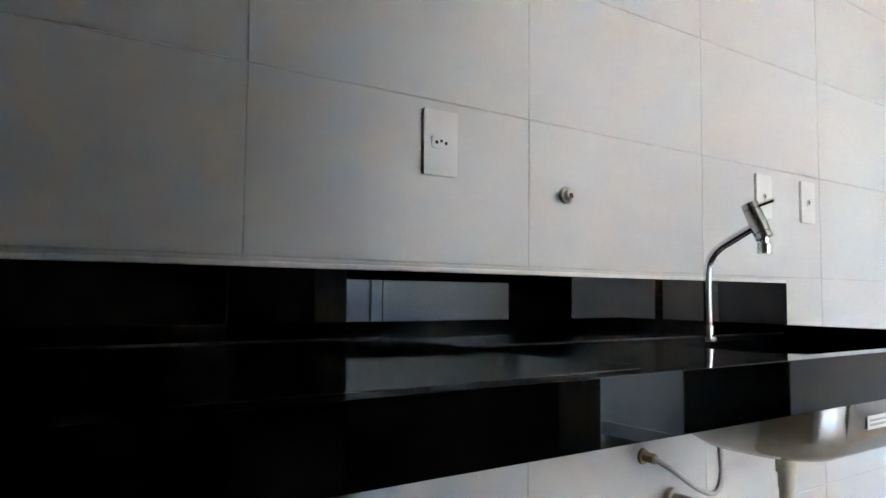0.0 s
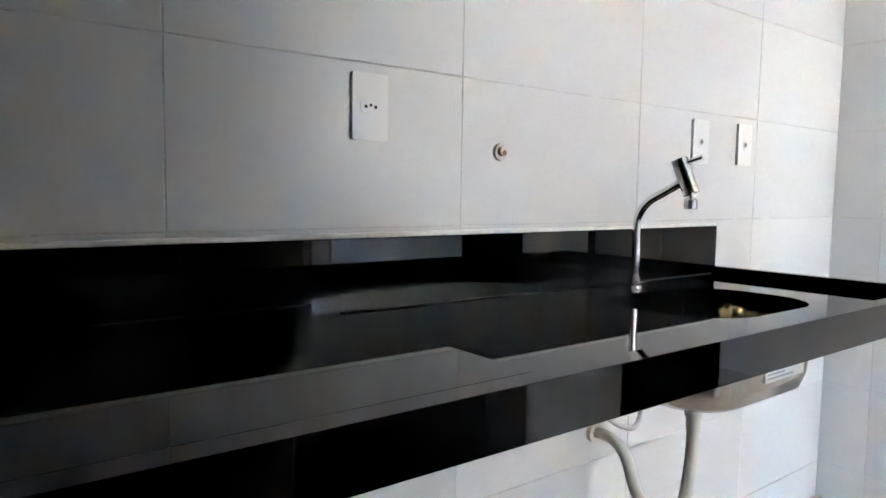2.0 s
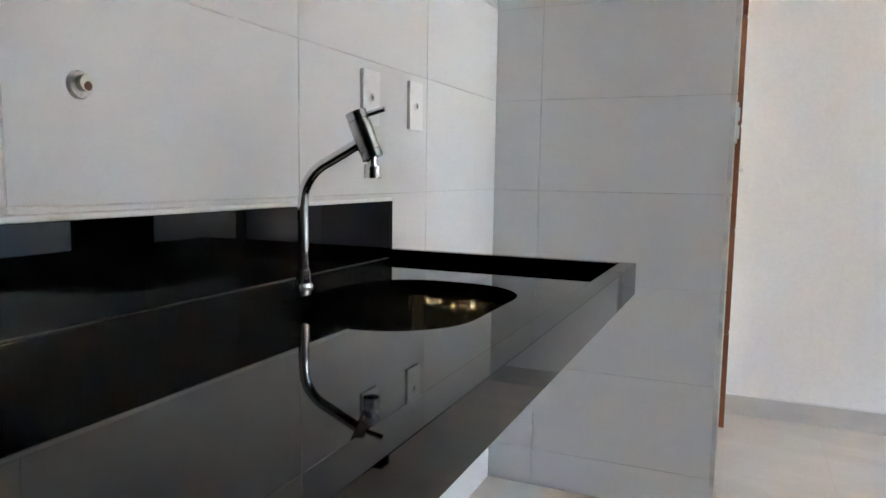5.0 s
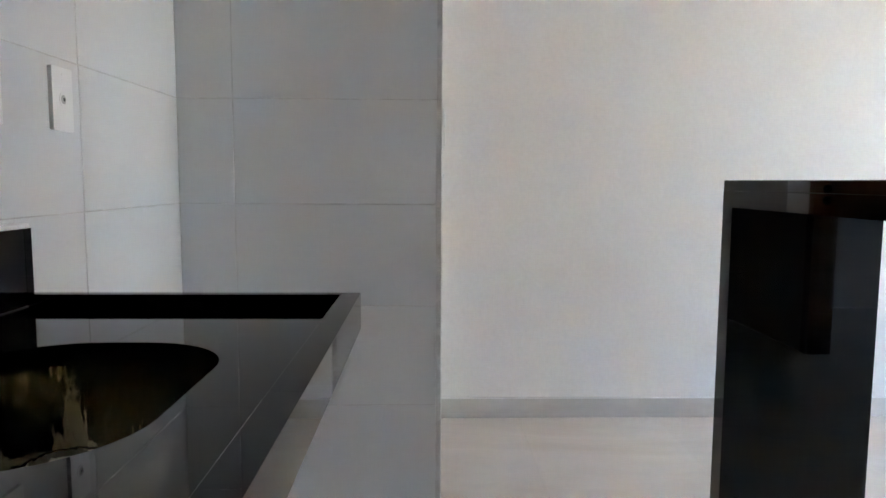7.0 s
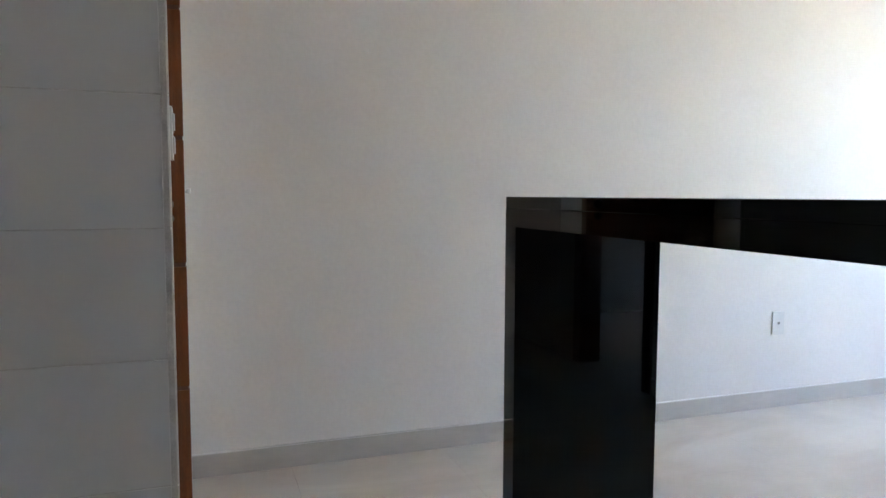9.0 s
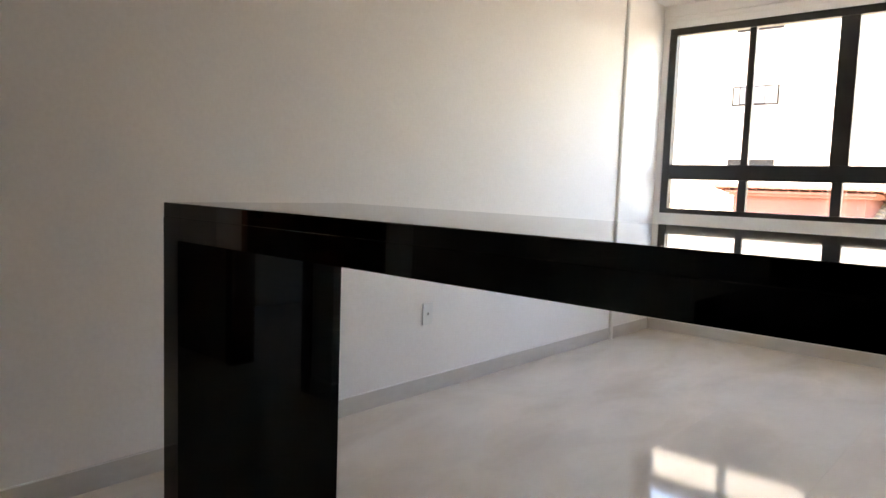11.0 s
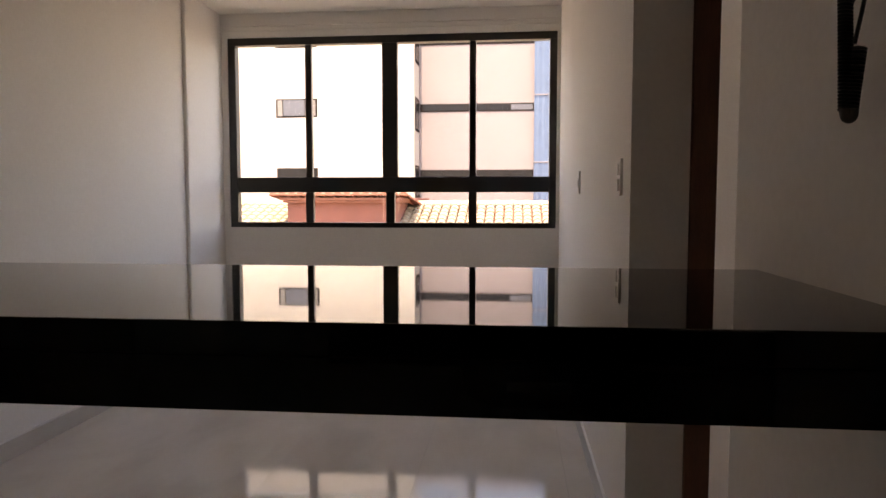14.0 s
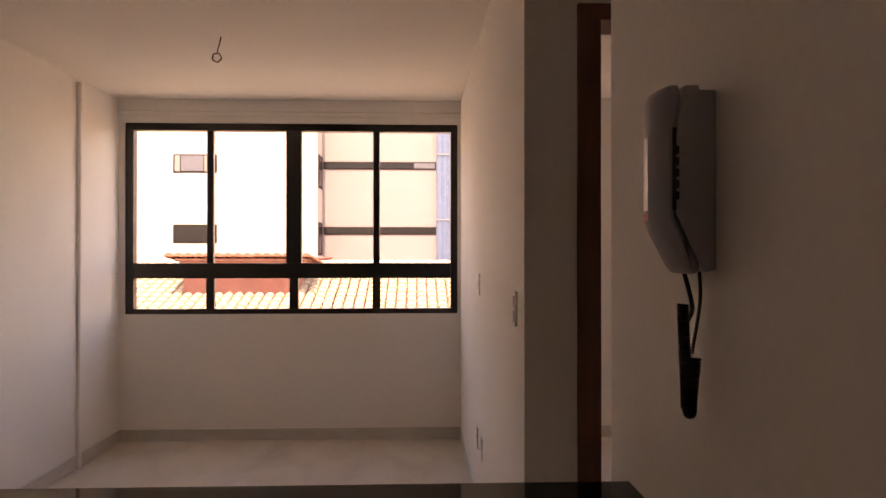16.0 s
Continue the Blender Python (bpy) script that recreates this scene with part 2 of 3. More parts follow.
# ---- living room window ----
def frame_bar(a, b, parent, name="frame_bar"):
    return part(name, boxes((a, b), bevel=0.003), BLACK_ALU, parent)


def living_window():
    w = empty("window_1", (0, YW, WZ0), "wide black aluminium window with four tall and four low panes", "window", kind="structure")
    y0, y1 = YW - 0.075, YW - 0.02
    def bar(x0, z0, x1, z1, d=0.0, name="frame_bar"):
        ob = frame_bar((x0, y0 - d, z0), (x1, y1 + d, z1), w, name)
        ob.matrix_parent_inverse = Matrix.Translation((0, -YW, -WZ0))
        return ob
    fw = 0.055
    bar(WX0, WZ1 - 0.058, WX1, WZ1, 0.01, "window_frame")
    bar(WX0, WZ0, WX1, WZ0 + 0.040, 0.01, "window_frame")
    bar(WX0, WZ0 + 0.040, WX0 + fw, WZ1 - 0.058, 0.01, "window_frame")
    bar(WX1 - 0.062, WZ0 + 0.040, WX1, WZ1 - 0.058, 0.01, "window_frame")
    zt0, zt1 = 1.288, 1.410
    bar(WX0 + fw, zt0, WX1 - 0.062, zt1, 0.004, "transom")
    mid = -0.246
    bar(mid - 0.061, zt1, mid + 0.062, WZ1 - 0.058, 0.002, "mullion")
    bar(mid - 0.035, WZ0 + 0.040, mid + 0.035, zt0, 0.0, "mullion")
    for x in (0.419, -0.907):
        bar(x - 0.026, zt1, x + 0.026, WZ1 - 0.058, -0.004, "mullion")
        bar(x - 0.032, WZ0 + 0.040, x + 0.032, zt0, -0.004, "mullion")
    return w


living_window()

# ---- kitchen counter ----
CX, CY, CZ = -0.810, -0.600, 0.911
WET_X, WET_Z = -2.102, 0.889
SX, SY, SA, SB = -1.318, -0.308, 0.218, 0.158


def rounded(cx, cy, a, b, r, n=10):
    """Points of a rectangle with round corners, counter-clockwise."""
    pts = []
    for sx, sy, a0 in ((1, 1, 0), (-1, 1, 90), (-1, -1, 180), (1, -1, 270)):
        for k in range(n + 1):
            t = radians(a0 + 90 * k / n)
            pts.append((cx + sx * (a - r) + r * math.cos(t), cy + sy * (b - r) + r * math.sin(t)))
    return pts


def plate_with_hole(x0, x1, y0, y1, z0, z1, hole):
    """A slab with a hole of the given outline."""
    bm = bmesh.new()
    n = len(hole)
    cx, cy = sum(p[0] for p in hole) / n, sum(p[1] for p in hole) / n
    outer = []
    for x, y in hole:
        dx, dy = x - cx, y - cy
        s = min(((x1 if dx > 0 else x0) - cx) / dx if abs(dx) > 1e-6 else 1e9, ((y1 if dy > 0 else y0) - cy) / dy if abs(dy) > 1e-6 else 1e9)
        outer.append([cx + dx * s, cy + dy * s])
    for X in (x0, x1):
        for Y in (y0, y1):
            k = min(range(n), key=lambda i: (outer[i][0] - X) ** 2 + (outer[i][1] - Y) ** 2)
            outer[k] = [X, Y]
    rings = [[bm.verts.new((*p, z)) for p in line] for z in (z1, z0) for line in (outer, hole)]
    for i in range(n):
        j = (i + 1) % n
        to, th, bo, bh = rings
        for quad in ((to[i], to[j], th[j], th[i]), (bo[j], bo[i], bh[i], bh[j]), (th[i], th[j], bh[j], bh[i]), (to[j], to[i], bo[i], bo[j])):
            bm.faces.new(quad)
    bmesh.ops.recalc_face_normals(bm, faces=bm.faces[:])
    return bm


def counter():
    c = empty("kitchen_counter", (-2.2, -0.3, CZ), "polished black granite counter with low splashback fixed to the tiled wall", "counter")
    back = Matrix.Translation((2.2, 0.3, -CZ))
    def put(name, bm, label=""):
        ob = part(name, bm, GRANITE, c, label)
        ob.matrix_parent_inverse = back
        return ob
    put("wet_worktop", plate_with_hole(WET_X, CX - 0.022, CY + 0.034, -0.001, WET_Z - 0.03, WET_Z, rounded(SX, SY, SA, SB, 0.13)), "sunken wet area round the sink")
    put("dry_worktop", boxes(((-4.19, CY + 0.0342, CZ - 0.05), (WET_X - 0.0003, -0.001, CZ)), bevel=0.0008))
    put("front_apron", boxes(((-4.19, CY, CZ - 0.066), (CX, CY + 0.034, CZ)), bevel=0.0008))
    put("end_rim", boxes(((CX - 0.0218, CY + 0.0342, CZ - 0.066), (CX, -0.001, CZ)), bevel=0.001))
    put("splashback", boxes(((-4.19, -0.024, CZ + 0.0003), (WET_X, -0.0012, 1.025)), bevel=0.0008))
    put("splashback", boxes(((WET_X + 0.0003, -0.024, WET_Z + 0.0003), (CX - 0.022, -0.0012, 1.025)), bevel=0.0008))
    put("splashback", boxes(((CX - 0.0216, -0.024, CZ + 0.0003), (CX, -0.0012, 1.025)), bevel=0.0005))
    for x0, x1, z in ((-4.19, WET_X - 0.001, CZ), (WET_X + 0.001, CX - 0.023, WET_Z)):
        seam = part("seam", boxes(((x0, -0.0262, z + 0.0002), (x1, -0.0242, z + 0.0020))), SEAM, c, "thin grey joint at the splashback foot")
        seam.matrix_parent_inverse = back
    s = part("caulk_line", boxes(((-4.19, -0.0215, 1.0252), (CX, -0.001, 1.034)), bevel=0.002), CAULK, c, "white caulk along the splashback top")
    s.matrix_parent_inverse = back
    return c


counter()


def sink():
    s = empty("sink", (SX, SY, WET_Z - 0.030), "brushed stainless steel undermount sink bowl below the granite counter", "sink")
    levels = ((-0.012, 0.0, 0.14), (0.0, 0.0, 0.13), (0.004, -0.04, 0.125), (0.011, -0.110, 0.12), (0.022, -0.140, 0.11), (0.048, -0.156, 0.09), (0.11, -0.160, 0.03))

    def shell(shrink, lift):
        bm = bmesh.new()
        rings = []
        for inset, z, rad in levels:
            ins = inset + shrink
            rings.append([bm.verts.new((x, y, z + lift * (z < -0.1))) for x, y in rounded(0, 0, SA + 0.006 - ins, SB + 0.006 - ins, min(rad, SB - ins - 0.01))])
        for A, B in zip(rings, rings[1:]):
            for i in range(len(A)):
                bm.faces.new((A[i], B[i], B[(i + 1) % len(A)], A[(i + 1) % len(A)]))
        bm.faces.new(list(reversed(rings[-1])))
        bmesh.ops.recalc_face_normals(bm, faces=bm.faces[:])
        return bm

    smooth(part("bowl", shell(-0.004, -0.003), STEEL, s), 50)
    smooth(part("bowl_inside", shell(0.0, 0.0), POLISHED, s, "wavy polished steel inside"), 50)
    label = part("sticker", boxes(((-0.055, -0.1615, -0.104), (0.100, -0.1600, -0.080)), bevel=0.0003), PLASTIC, s, "white paper sticker")
    for x0, x1, z in ((-0.048, 0.02, -0.088), (-0.048, 0.055, -0.096)):
        part("print_bar", boxes(((x0, -0.1619, z - 0.002), (x1, -0.1616, z + 0.002))), PHONE, label, "grey line of print")
    bm = bmesh.new()
    cyl(bm, (0, 0, -0.157), (0, 0, -0.1585), 0.045)
    cyl(bm, (0, 0, -0.154), (0, 0, -0.157), 0.030, 0.038)
    smooth(part("drain", bm, CHROME, s, "chrome drain strainer"))
    return s


sink()

# ---- breakfast bar ----
BY0, BY1, BZ = -1.577, -2.074, 1.117


def bar():
    c = empty("breakfast_bar", (-0.09, -1.8, 0), "polished black granite breakfast bar with one slab leg", "bar counter")
    back = Matrix.Translation((0.09, 1.8, 0))
    def put(name, bm):
        ob = part(name, bm, GRANITE, c)
        ob.matrix_parent_inverse = back
    put("top_slab", boxes(((XR + 0.001, BY1, BZ - 0.0299), (-0.056, BY0, BZ)), bevel=0.0018))
    put("front_apron", boxes(((XR + 0.001, BY0 - 0.022, BZ - 0.0765), (-0.117, BY0, BZ - 0.03))))
    put("leg", boxes(((-0.117, -2.012, 0.0), (-0.056, BY0, BZ - 0.03))))
    return c


bar()

# ---- wall fittings ----
def under(thing, name, bm, material, label=""):
    """A part given in the thing's own coordinates."""
    return part(name, bm, material, thing, label)


def oblong(w, h, y0, y1, r, n=6):
    """An upright slab in the x-z plane with round corners, from y0 to y1."""
    bm = bmesh.new()
    pts = rounded(0, 0, w / 2, h / 2, r, n)
    A = [bm.verts.new((x, y0, z)) for x, z in pts]
    B = [bm.verts.new((x, y1, z)) for x, z in pts]
    for i in range(len(A)):
        j = (i + 1) % len(A)
        bm.faces.new((A[i], A[j], B[j], B[i]))
    bm.faces.new(A)
    bm.faces.new(B)
    bmesh.ops.recalc_face_normals(bm, faces=bm.faces[:])
    return bm


def socket(name, m, label, modules, group=""):
    """A wall plate 76 x 122 mm that faces its own -y: modules are (kind, height)."""
    o = tagged(new(name), label, "socket" if "socket" in name else "switch", group)
    o.matrix_world = m
    under(o, "plate", oblong(0.076, 0.122, -0.0085, 0.0, 0.004), PLASTIC)
    for kind, z in modules:
        if kind == "rocker":
            mod = under(o, "rocker", boxes(((-0.011, -0.0135, z - 0.020), (0.011, -0.0084, z + 0.020)), bevel=0.002), PLASTIC)
            continue
        if kind == "round":
            bm = bmesh.new()
            cyl(bm, (0, -0.0095, z), (0, -0.0084, z), 0.014)
            mod = under(o, "module", bm, PLASTIC)
            hole = bmesh.new()
            cyl(hole, (0.0, -0.0099, z), (0.0, -0.0094, z), 0.0088, n=16)
            # Flat disc; the outlet recess's shade is put into its grey.
            recess = part("recess", hole, RECESS, mod, "flat grey disc in the tone of a shaded recess")
            core = bmesh.new()
            cyl(core, (0.002, -0.0103, z), (0.002, -0.0098, z), 0.0035, n=12)
            part("hole", core, DARK, recess, "dark hole")
            continue
        mod = under(o, "module", oblong(0.044, 0.024, -0.0098, -0.0084, 0.009), PLASTIC)
        mod.location.z = z
        for dx, r in ((-0.0105, 0.0034), (0.0, 0.0030), (0.0105, 0.0034)):
            hole = bmesh.new()
            cyl(hole, (dx, -0.0102, 0.003 if dx == 0 else 0), (dx, -0.0097, 0.003 if dx == 0 else 0), r, n=12)
            part("pin_hole", hole, DARK, mod, "dark pin hole")
    for z in (-0.048, 0.048):
        bm = bmesh.new()
        cyl(bm, (0, -0.0092, z), (0, -0.0084, z), 0.0022, n=10)
        under(o, "screw_cap", bm, PLASTIC)
    return o


socket("wall_socket", pose(-1.973, 0, 1.265), "white plastic wall socket with three-pin insert on tiles", [("pins", 0.0)])
socket("wall_socket", pose(-2.407, 0, 0.667), "white plastic wall socket below the granite counter", [("pins", 0.0)])
socket("wall_socket", pose(-0.886, 0, 1.262), "white plastic plate with round outlet behind the faucet", [("round", 0.0)], "plates beside the sink")
socket("wall_socket", pose(-0.650, 0, 1.265), "white plastic plate with round outlet on tiles", [("round", 0.0)], "plates beside the sink")
socket("wall_socket", pose(XL, -3.69, 0.453, 0, 0, -90), "white plastic socket low on the long wall", [("round", 0.0)])
socket("light_switch", pose(XR, -3.394, 1.297, 0, 0, 90), "white plastic double switch beside the corridor opening", [("rocker", 0.026), ("rocker", -0.026)], "living room plates")
socket("light_switch", pose(XR, -4.83, 1.317, 0, 0, 90), "white plastic single switch on the plastered wall", [("rocker", 0.0)], "living room plates")
socket("wall_socket", pose(XR, -4.93, 0.43, 0, 0, 90), "white plastic socket low on plastered wall", [("round", 0.0)], "living room plates")
socket("wall_socket", pose(XR, -4.68, 0.43, 0, 0, 90), "white plastic socket low on plastered wall", [("pins", 0.0)], "living room plates")
socket("light_switch", pose(0.055, YE, 1.262), "white plastic double switch beside the entrance door", [("rocker", 0.027), ("rocker", -0.027)])


def pipe_stub():
    o = empty("pipe_stub", (-1.643, 0, 1.198), "capped water pipe stub in a ragged hole in the tiles", "pipe")
    bm = bmesh.new()
    cyl(bm, (0, -0.006, 0), (0, 0.0, 0), 0.017, 0.019)
    under(o, "collar", bm, mat("chipped_tile_edge", (0.56, 0.53, 0.50), 0.8, vary=0.35, scale=90, bump=0.001, bump_scale=200), "chipped grout collar")
    bm = bmesh.new()
    cyl(bm, (0, -0.016, 0.002), (0, -0.005, 0.002), 0.0105, n=20)
    under(o, "pipe", bm, PVC)
    bm = bmesh.new()
    cyl(bm, (0.001, -0.0165, -0.002), (0.001, -0.0158, -0.002), 0.006, n=14)
    under(o, "plug", bm, mat("rusty_plug", (0.16, 0.08, 0.05), 0.7, vary=0.3, scale=150), "rust-brown plug")


pipe_stub()

# ---- faucet ----
FX, FY, FZ = -1.278, -0.092, WET_Z


def faucet():
    o = empty("faucet", (FX, FY, FZ), "chrome deck-mounted kitchen faucet with a slanted mixer head", "faucet")
    bm = bmesh.new()
    cyl(bm, (0, 0, 0), (0, 0, 0.006), 0.0185, 0.017, 32)
    cyl(bm, (0, 0, 0.006), (0, 0, 0.030), 0.0135, 0.0125, 32)
    smooth(under(o, "base", bm, CHROME))
    d = Vector((0.028, -0.118, 0)).normalized()
    pts = [Vector((0, 0, 0.02)), Vector((0, 0, 0.08)), Vector((0, 0, 0.145)), d * 0.006 + Vector((0, 0, 0.178)), d * 0.026 + Vector((0, 0, 0.206)),
           d * 0.058 + Vector((0, 0, 0.226)), d * 0.106 + Vector((0, 0, 0.254))]
    bm = bmesh.new()
    tube(bm, spline(pts, 8), 0.0095, 20)
    smooth(under(o, "riser", bm, CHROME))
    top, tip = d * 0.0955 + Vector((0, 0, 0.304)), d * 0.126 + Vector((0, 0, 0.227))
    ax = (tip - top).normalized()
    bm = bmesh.new()
    cyl(bm, top, top + ax * 0.014, 0.0185, n=32)
    cyl(bm, top + ax * 0.0166, top + ax * 0.0695, 0.0190, n=32)
    cyl(bm, top + ax * 0.0720, top + ax * 0.0835, 0.0187, n=32)
    cyl(bm, top + ax * 0.012, top + ax * 0.074, 0.0160, n=32)
    smooth(under(o, "valve_body", bm, SATIN_CHROME), 30)
    bm = bmesh.new()
    e = top + ax * 0.081
    cyl(bm, e, e + Vector((0, 0, -0.016)), 0.0085, n=24)
    cyl(bm, e + Vector((0, 0, -0.013)), e + Vector((0, 0, -0.017)), 0.0135, 0.0150, n=24)
    cyl(bm, e + Vector((0, 0, -0.017)), e + Vector((0, 0, -0.036)), 0.0150, n=24)
    smooth(under(o, "aerator", bm, CHROME), 30)
    bm = bmesh.new()
    p = top + ax * 0.006 + d * 0.012
    tube(bm, spline([p, p + d * 0.020 + Vector((0, 0, 0.006)), p + d * 0.036 + Vector((0, 0, 0.011))], 5), 0.0046, 12)
    smooth(under(o, "lever", bm, CHROME))


faucet()


def under_sink():
    o = empty("sink_trap", (SX - 0.030, SY, 0.675), "white flexible plastic drain trap under the sink", "drain pipe")
    bm = bmesh.new()
    cyl(bm, (0, 0, 0.020), (0, 0, -0.030), 0.020)
    cyl(bm, (0, 0, -0.030), (0, 0, -0.060), 0.0165)
    smooth(under(o, "drain_nut", bm, PVC))
    pts = spline([(0, 0, -0.05), (0.0, 0.003, -0.14), (0.002, 0.022, -0.245), (0.014, 0.085, -0.312), (0.030, 0.155, -0.27), (0.038, 0.20, -0.19), (0.040, 0.245, -0.160), (0.040, 0.302, -0.160)], 14)
    bm = bmesh.new()
    tube(bm, pts, 0.0142, 16, lambda i: 1.0 + (0.06 if i % 2 else -0.03) * (10 < i < 80))
    smooth(under(o, "pipe", bm, PVC), 60)
    bm = bmesh.new()
    cyl(bm, (0.040, 0.289, -0.160), (0.040, 0.302, -0.160), 0.026)
    smooth(under(o, "wall_flange", bm, PVC))
    h = empty("water_hose", (-1.398, 0, 0.622), "grey braided hose from a wall valve to the faucet", "hose")
    bm = bmesh.new()
    tube(bm, spline([(0, -0.03, 0), (0.03, -0.055, -0.022), (0.085, -0.085, -0.066), (0.135, -0.095, -0.080), (0.165, -0.092, -0.045), (0.160, -0.088, 0.05), (0.140, -0.086, 0.15), (0.124, -0.086, 0.238)], 10), 0.0065, 10)
    smooth(under(h, "hose", bm, HOSE))
    bm = bmesh.new()
    cyl(bm, (0, -0.006, 0), (0, 0, 0), 0.017, 0.019)
    cyl(bm, (0, -0.034, 0), (0, -0.005, 0), 0.012, n=6)
    under(h, "valve_nut", bm, mat("dull_brass", (0.45, 0.36, 0.22), 0.4, 0.9, vary=0.15, scale=40), "dull brass nut")


under_sink()

# ---- entrance door ----
def entrance_door():
    xf, y0, y1, top = 0.885, YE - 0.013, 0.028, 2.10
    o = empty("door_1", (xf, y0, 0), "reddish-brown wooden door with horizontal grooves standing open in the recess", "door", kind="structure")
    W = y1 - y0
    under(o, "leaf_core", boxes(((0.006, 0.003, 0.008), (0.037, W - 0.003, top - 0.002))), DARK_WOOD)
    zs = [0.0] + [0.430 + 0.4427 * k for k in range(4)] + [top]
    for a, b in zip(zs, zs[1:]):
        under(o, "panel", boxes(((0.0, 0.0, a + 0.0075), (0.038, W, b - 0.0075)), bevel=0.0015), WOOD)
    bm = bmesh.new()
    for z in (1.085, 1.035):
        cyl(bm, (-0.005, 0.055, z), (0.0, 0.055, z), 0.019)
    smooth(under(o, "lock_rose", bm, SATIN_CHROME, "dull chrome lock roses"))
    # Metal latch: white plastic colour stands in for its lit shine.
    bm = bmesh.new()
    cyl(bm, (0.018, -0.006, 1.131), (0.018, 0.0, 1.131), 0.007)
    box(bm, (0.008, -0.020, 1.122), (0.028, -0.006, 1.140), 0.003)
    smooth(under(o, "door_handle", bm, PLASTIC, "small metal latch, its shine put in as white"))


entrance_door()


def bedroom_doorway():
    o = empty("door_2", (DX1, YD, 0), "dark brown wooden frame of an open bedroom doorway", "door frame", kind="structure")
    y0, y1 = -0.15, 0.012
    under(o, "jamb", boxes(((-0.078, y0, 0), (-0.001, y1, DZ - 0.056)), bevel=0.003), DARK_WOOD)
    under(o, "jamb", boxes(((DX0 - DX1 + 0.001, y0, 0), (DX0 - DX1 + 0.078, y1, DZ - 0.056)), bevel=0.003), DARK_WOOD)
    under(o, "head", boxes(((DX0 - DX1 + 0.001, y0, DZ - 0.055), (-0.001, y1, DZ - 0.001)), bevel=0.003), DARK_WOOD)


bedroom_doorway()

# ---- intercom ----
def prism(profile, y0, y1):
    """Extrudes an outline in the x-z plane along y."""
    bm = bmesh.new()
    A = [bm.verts.new((u, y0, v)) for u, v in profile]
    B = [bm.verts.new((u, y1, v)) for u, v in profile]
    for i in range(len(A)):
        j = (i + 1) % len(A)
        bm.faces.new((A[i], A[j], B[j], B[i]))
    bm.faces.new(A)
    bm.faces.new(B)
    bmesh.ops.recalc_face_normals(bm, faces=bm.faces[:])
    return bm


def bevelled(bm, w, seg=3, angle=25):
    es = [e for e in bm.edges if len(e.link_faces) == 2 and e.calc_face_angle(0) > radians(angle)]
    bmesh.ops.bevel(bm, geom=es, offset=w, segments=seg, affect="EDGES", profile=0.5)
    return bm


def intercom():
    o = empty("intercom", (XR, -1.739, 1.474), "grey-white plastic intercom handset on its wall cradle", "intercom")
    base = [(0.0, 0.003), (0.0, 0.217), (0.025, 0.217), (0.026, 0.223), (0.048, 0.222), (0.060, 0.165), (0.060, 0.070), (0.045, 0.045), (0.026, 0.012), (0.016, 0.0)]
    base = [(u * 0.80, w) for u, w in base]
    smooth(under(o, "cradle", bevelled(prism(base, -0.088, 0.0), 0.002), PHONE))
    hand = [(0.0625, 0.160), (0.056, 0.212), (0.060, 0.224), (0.078, 0.222), (0.0855, 0.210), (0.087, 0.170), (0.0865, 0.064), (0.080, 0.048), (0.052, 0.006), (0.042, -0.003), (0.030, -0.001),
            (0.027, 0.010), (0.046, 0.040), (0.0625, 0.066)]
    hand = [(u * 0.80, w) for u, w in hand]
    near = [(u - 0.016 if u > 0.063 else u - 0.004, w) for u, w in hand]
    bm = bmesh.new()
    rows = [[bm.verts.new((u, y, w)) for u, w in line] for y, line in ((-0.057, hand), (-0.034, hand), (-0.016, [(0.6 * u + 0.4 * p, w) for (u, w), (p, _) in zip(hand, near)]), (-0.003, near))]
    for A, B in zip(rows, rows[1:]):
        for i in range(len(A)):
            j = (i + 1) % len(A)
            bm.faces.new((A[i], A[j], B[j], B[i]))
    bm.faces.new(rows[0])
    bm.faces.new(rows[-1])
    bmesh.ops.recalc_face_normals(bm, faces=bm.faces[:])
    h = smooth(under(o, "handset", bevelled(bm, 0.004, 4, 32), PHONE))
    part("label_panel", boxes(((0.0684, -0.053, 0.075), (0.0700, -0.037, 0.165)), bevel=0.0006), PLASTIC, h, "white label strip")
    part("label_panel", boxes(((0.0680, -0.053, 0.062), (0.0695, -0.037, 0.072)), bevel=0.0006), mat("pink_label", (0.6, 0.25, 0.2), 0.5), h, "small reddish mark")
    under(o, "slot", boxes(((0.0458, -0.060, 0.074), (0.0517, -0.0012, 0.172)), bevel=0.001), DARK, "dark slot behind the handset")
    for k in range(5):
        z = 0.145 - 0.0135 * k
        bm = bmesh.new()
        box(bm, (0.0440, -0.006, z - 0.0055), (0.0507, 0.0006, z + 0.0055), 0.002)
        under(o, "button", bm, RUBBER, "small black button")
    bm = bmesh.new()
    tube(bm, spline([(0.006, -0.03, 0.004), (0.000, -0.028, -0.02), (-0.004, -0.026, -0.045), (0.002, -0.026, -0.060)], 8), 0.0028, 10)
    c = smooth(under(o, "cord", bm, RUBBER, "black coiled cord hanging in a loop"))
    c.location = (0.023, 0, 0)
    bm = bmesh.new()
    tube(bm, spline([(-0.014, -0.03, 0.004), (-0.015, -0.028, -0.03), (-0.010, -0.027, -0.065), (-0.003, -0.026, -0.100)], 8), 0.0022, 10)
    smooth(under(c, "plain_lead", bm, RUBBER))
    for a, b, w in (((0.008, -0.026, -0.040), (0.003, -0.026, -0.165), 0.0058), ((-0.006, -0.024, -0.105), (0.000, -0.024, -0.166), 0.0068)):
        a, b = Vector(a), Vector(b)
        n = int((b - a).length / 0.0035)
        pts = []
